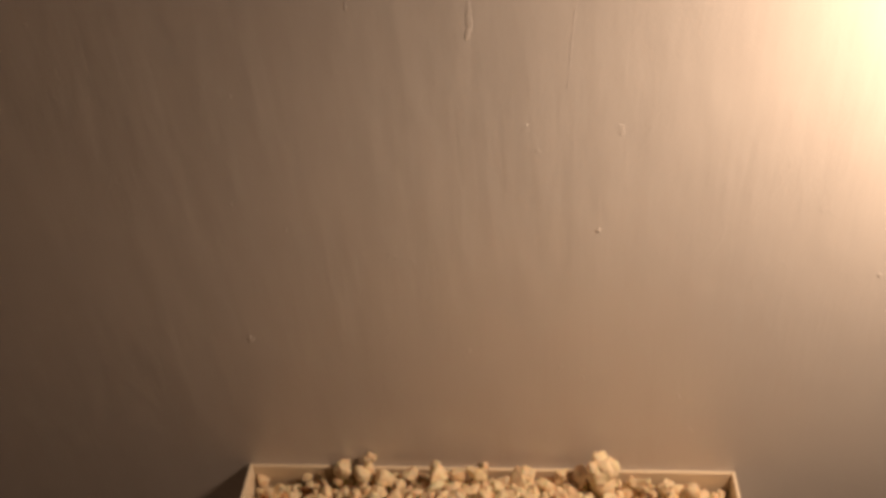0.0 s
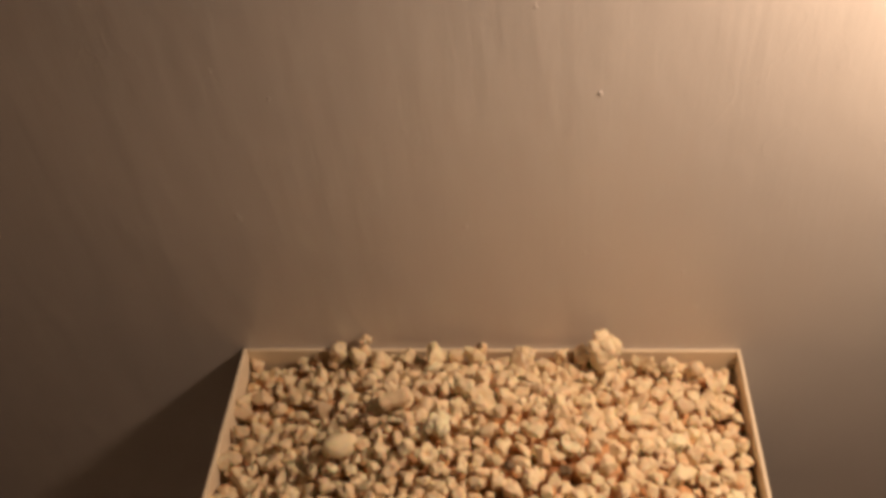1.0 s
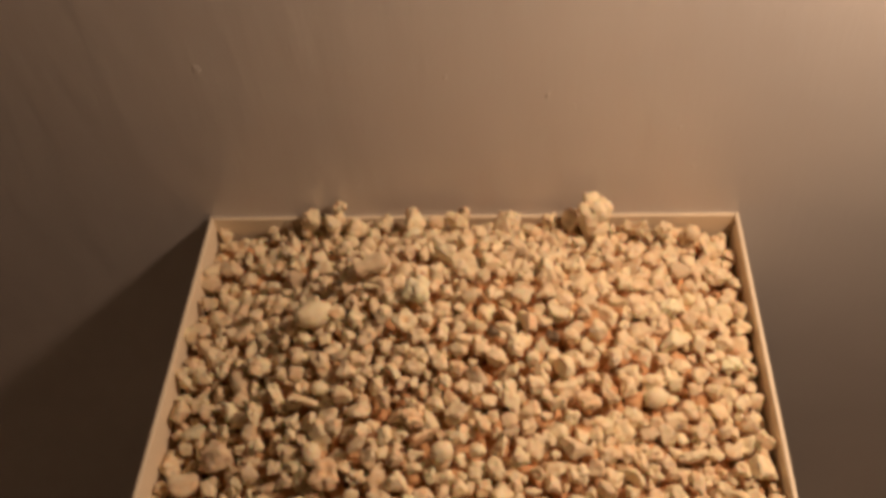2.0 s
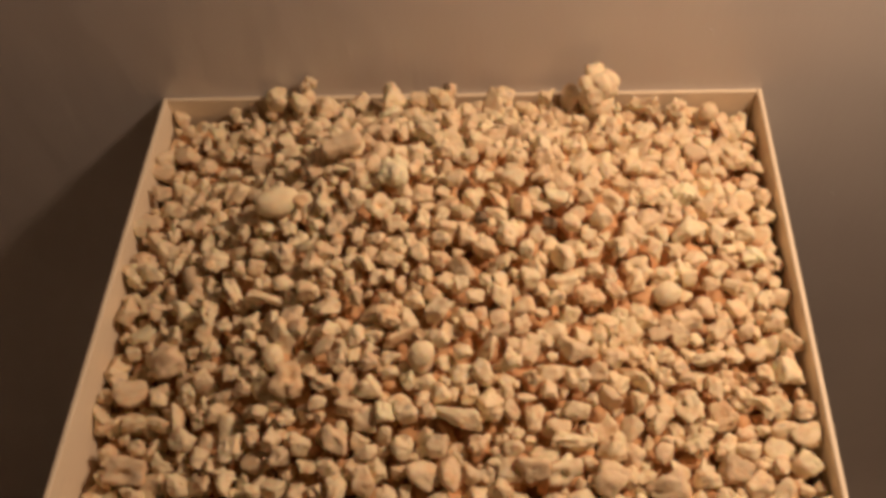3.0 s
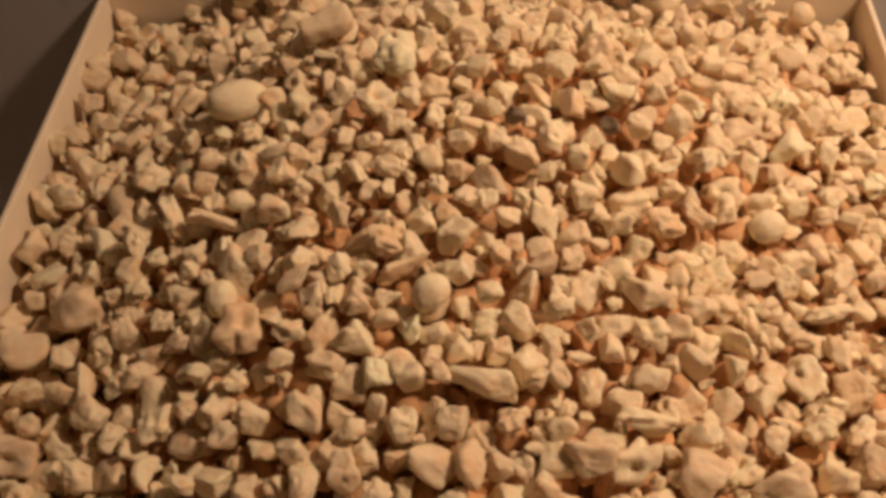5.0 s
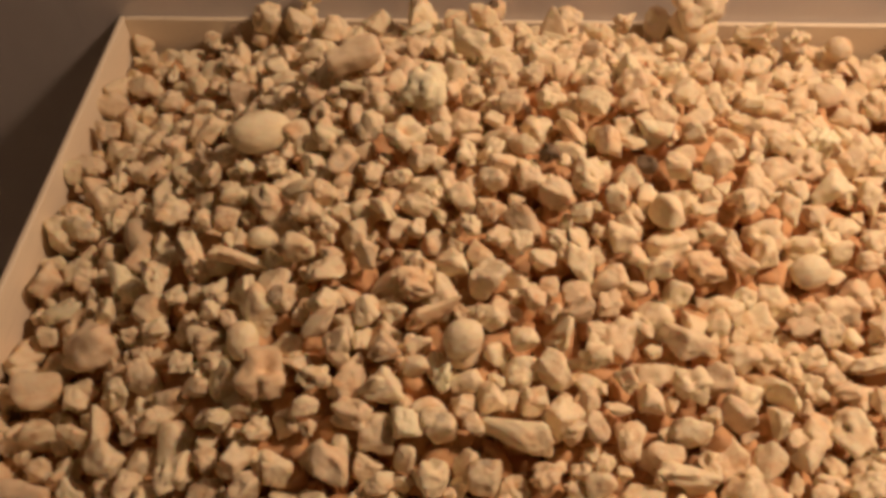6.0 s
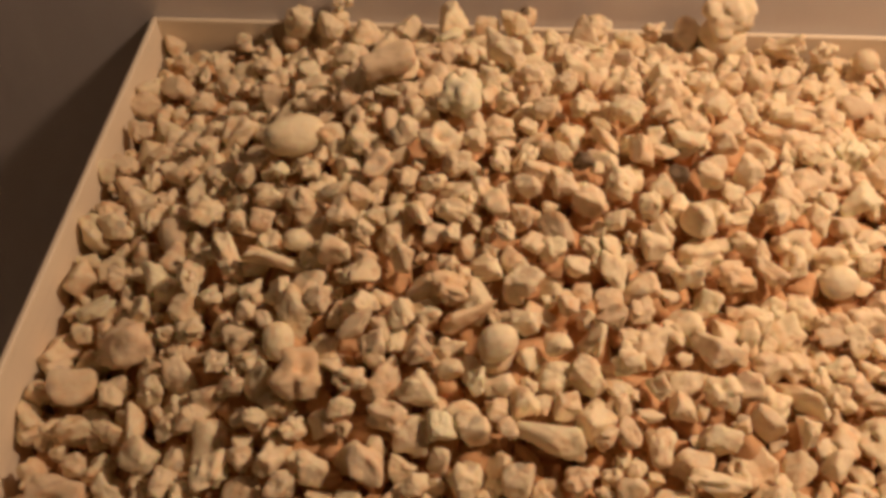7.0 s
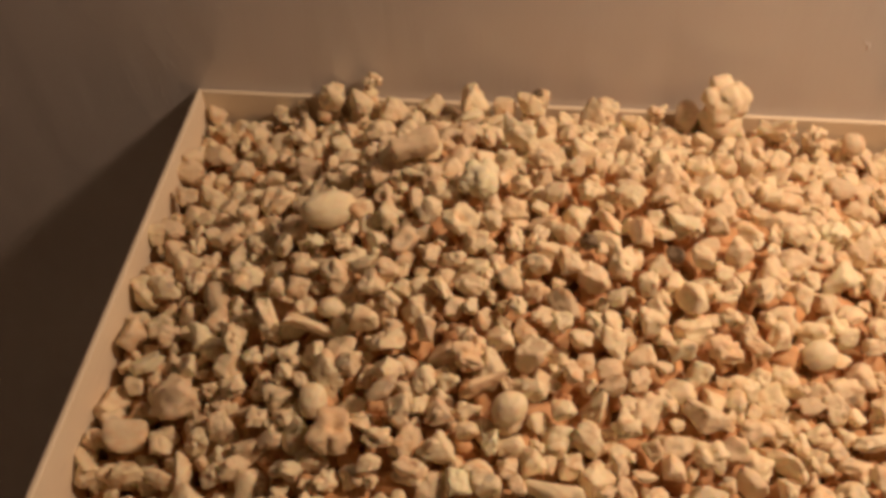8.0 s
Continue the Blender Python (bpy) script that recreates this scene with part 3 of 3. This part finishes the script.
stone("wedge", 173, -404, 39, 27, 5)
stone("pebble", 202, -396, 21, 17, -29)
stone("pebble", 284, -358, 25, 22, 5)
stone("chunk", 281, -380, 25, 20, -40)
stone("pebble", 262, -382, 17, 14, 95)
stone("chunk", 173, -376, 20, 16, 39)
stone("stick", 283, -414, 39, 15, -7)
stone("chunk", 219, -412, 24, 19, -29)
stone("lump", -160, -382, 26, 22, 95)
stone("pebble", -206, -369, 22, 20, -59)
stone("pebble", -118, -393, 24, 14, 5)
stone("wedge", -188, -385, 25, 15, 78)
stone("cup", -253, -388, 41, 27, 5, "brown")
stone("ring", -205, -404, 25, 21, 5)
stone("ring", -241, -415, 22, 21, 5)
stone("hook", -161, -407, 25, 18, 69)
stone("pebble", -138, -417, 15, 13, 5)
stone("chunk", -122, -413, 24, 18, -18)
stone("wedge", -72, -419, 24, 19, 95)
stone("lump", -34, -423, 23, 18, 86)
stone("chunk", -285, -349, 17, 14, 5)
stone("chunk", -254, -349, 23, 18, 5)
stone("chunk", -226, -355, 19, 17, 5)
stone("chunk", -250, -369, 19, 16, 5)
stone("wedge", -126, -378, 24, 19, 69)
stone("chunk", -104, -385, 21, 15, -7)


def heap(name, layer, seed, sizes, gap, depth, blocked):
    """Scatter the uncounted stones of one layer between the placed ones, all in one mesh."""
    rng = np.random.default_rng(seed)
    spots = np.array(blocked or [(9.0, 9.0, 0.01)])
    verts, faces, count = [], [], 0
    if layer == 0:
        for x, y, z, r in raised:
            while z > mound(x, y) - 0.03:
                points, tris = stone_shape("chunk", 90000 + count % 97, 2)
                verts.append(points * 2.3 * max(r, 0.006) + (x + rng.uniform(-0.003, 0.003), min(y, -0.0085 - 1.2 * max(r, 0.006)), z - 0.5 * max(r, 0.006)))
                faces.append(tris + count)
                count += len(points)
                z -= 1.5 * max(r, 0.006)
    kinds = ("chunk", "chunk", "chunk", "wedge", "pebble", "lump", "chunk", "chip", "cup")
    shapes = [stone_shape(kinds[i % len(kinds)], 50000 + 100 * layer + i, 4 - layer) for i in range(36)]
    for size in sizes:
        for _ in range(2600):
            r = size * rng.uniform(0.9, 1.1)
            x, y = rng.uniform(-0.292 + r, 0.292 - r), rng.uniform(-DEEP + 0.008 + r, -0.009 - r)
            if (np.hypot(spots[:, 0] - x, spots[:, 1] - y) < gap * (spots[:, 2] + r)).any():
                continue
            spots = np.vstack([spots, (x, y, r)])
            which = rng.integers(0, 36)
            points, tris = shapes[which]
            kind = kinds[which % len(kinds)]
            stretch = rng.uniform(1.0, 1.18) * (1.3 if kind == "stick" else 1.0)
            scale = np.array([stretch, 1 / math.sqrt(stretch), HIGH[kind] * 0.95]) * 2.25 * r
            turn = Euler((rng.uniform(-0.8, 0.8), rng.uniform(-0.8, 0.8), rng.uniform(0, 6.28))).to_matrix()
            z = mound(x, y) - depth - 0.40 * scale[2] + rng.uniform(-0.005, 0.003)
            verts.append((points * scale) @ np.array(turn).T + (x, y, z))
            faces.append(tris + count)
            count += len(points)
    data = bpy.data.meshes.new(name)
    data.from_pydata(np.vstack(verts).tolist(), [], np.vstack(faces).tolist())
    data.polygons.foreach_set("use_smooth", np.ones(len(data.polygons), bool))
    # the layers below get the colour with shade painted in
    data.materials.append(RUSTY_SHADED if layer else HEAP)
    return tagged(new(name, data), "heap of small rust-stained chalky stones filling the tray, coloured darker for shade in the gaps" if layer else "loose small cream chalky stones lying on the heap in the tray", "stones", kind="stuff")


heap("loose_stones", 0, 11, (0.0098, 0.0086, 0.0074, 0.0062, 0.0050, 0.0041), 0.82, 0.002, placed)
# these two show in the gaps, their colour darkened to deepen the shade there
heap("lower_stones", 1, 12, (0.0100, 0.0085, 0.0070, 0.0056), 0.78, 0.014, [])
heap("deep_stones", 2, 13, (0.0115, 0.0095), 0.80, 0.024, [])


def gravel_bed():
    """The packed core of the heap, under the stones that show. Its rusty brown is also painted shade for the gaps."""
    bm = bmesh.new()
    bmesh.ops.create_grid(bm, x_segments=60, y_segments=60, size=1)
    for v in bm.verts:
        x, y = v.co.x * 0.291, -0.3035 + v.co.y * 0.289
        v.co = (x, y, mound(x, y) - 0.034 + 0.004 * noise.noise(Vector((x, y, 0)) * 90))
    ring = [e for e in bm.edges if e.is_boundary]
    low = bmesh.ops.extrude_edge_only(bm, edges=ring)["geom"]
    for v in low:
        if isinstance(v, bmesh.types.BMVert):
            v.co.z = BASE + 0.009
    return tagged(part("gravel_bed", bm, DUST_SHADE), "packed rusty grit under the loose stones in the tray, coloured dark for shade between them", "stones", kind="stuff")


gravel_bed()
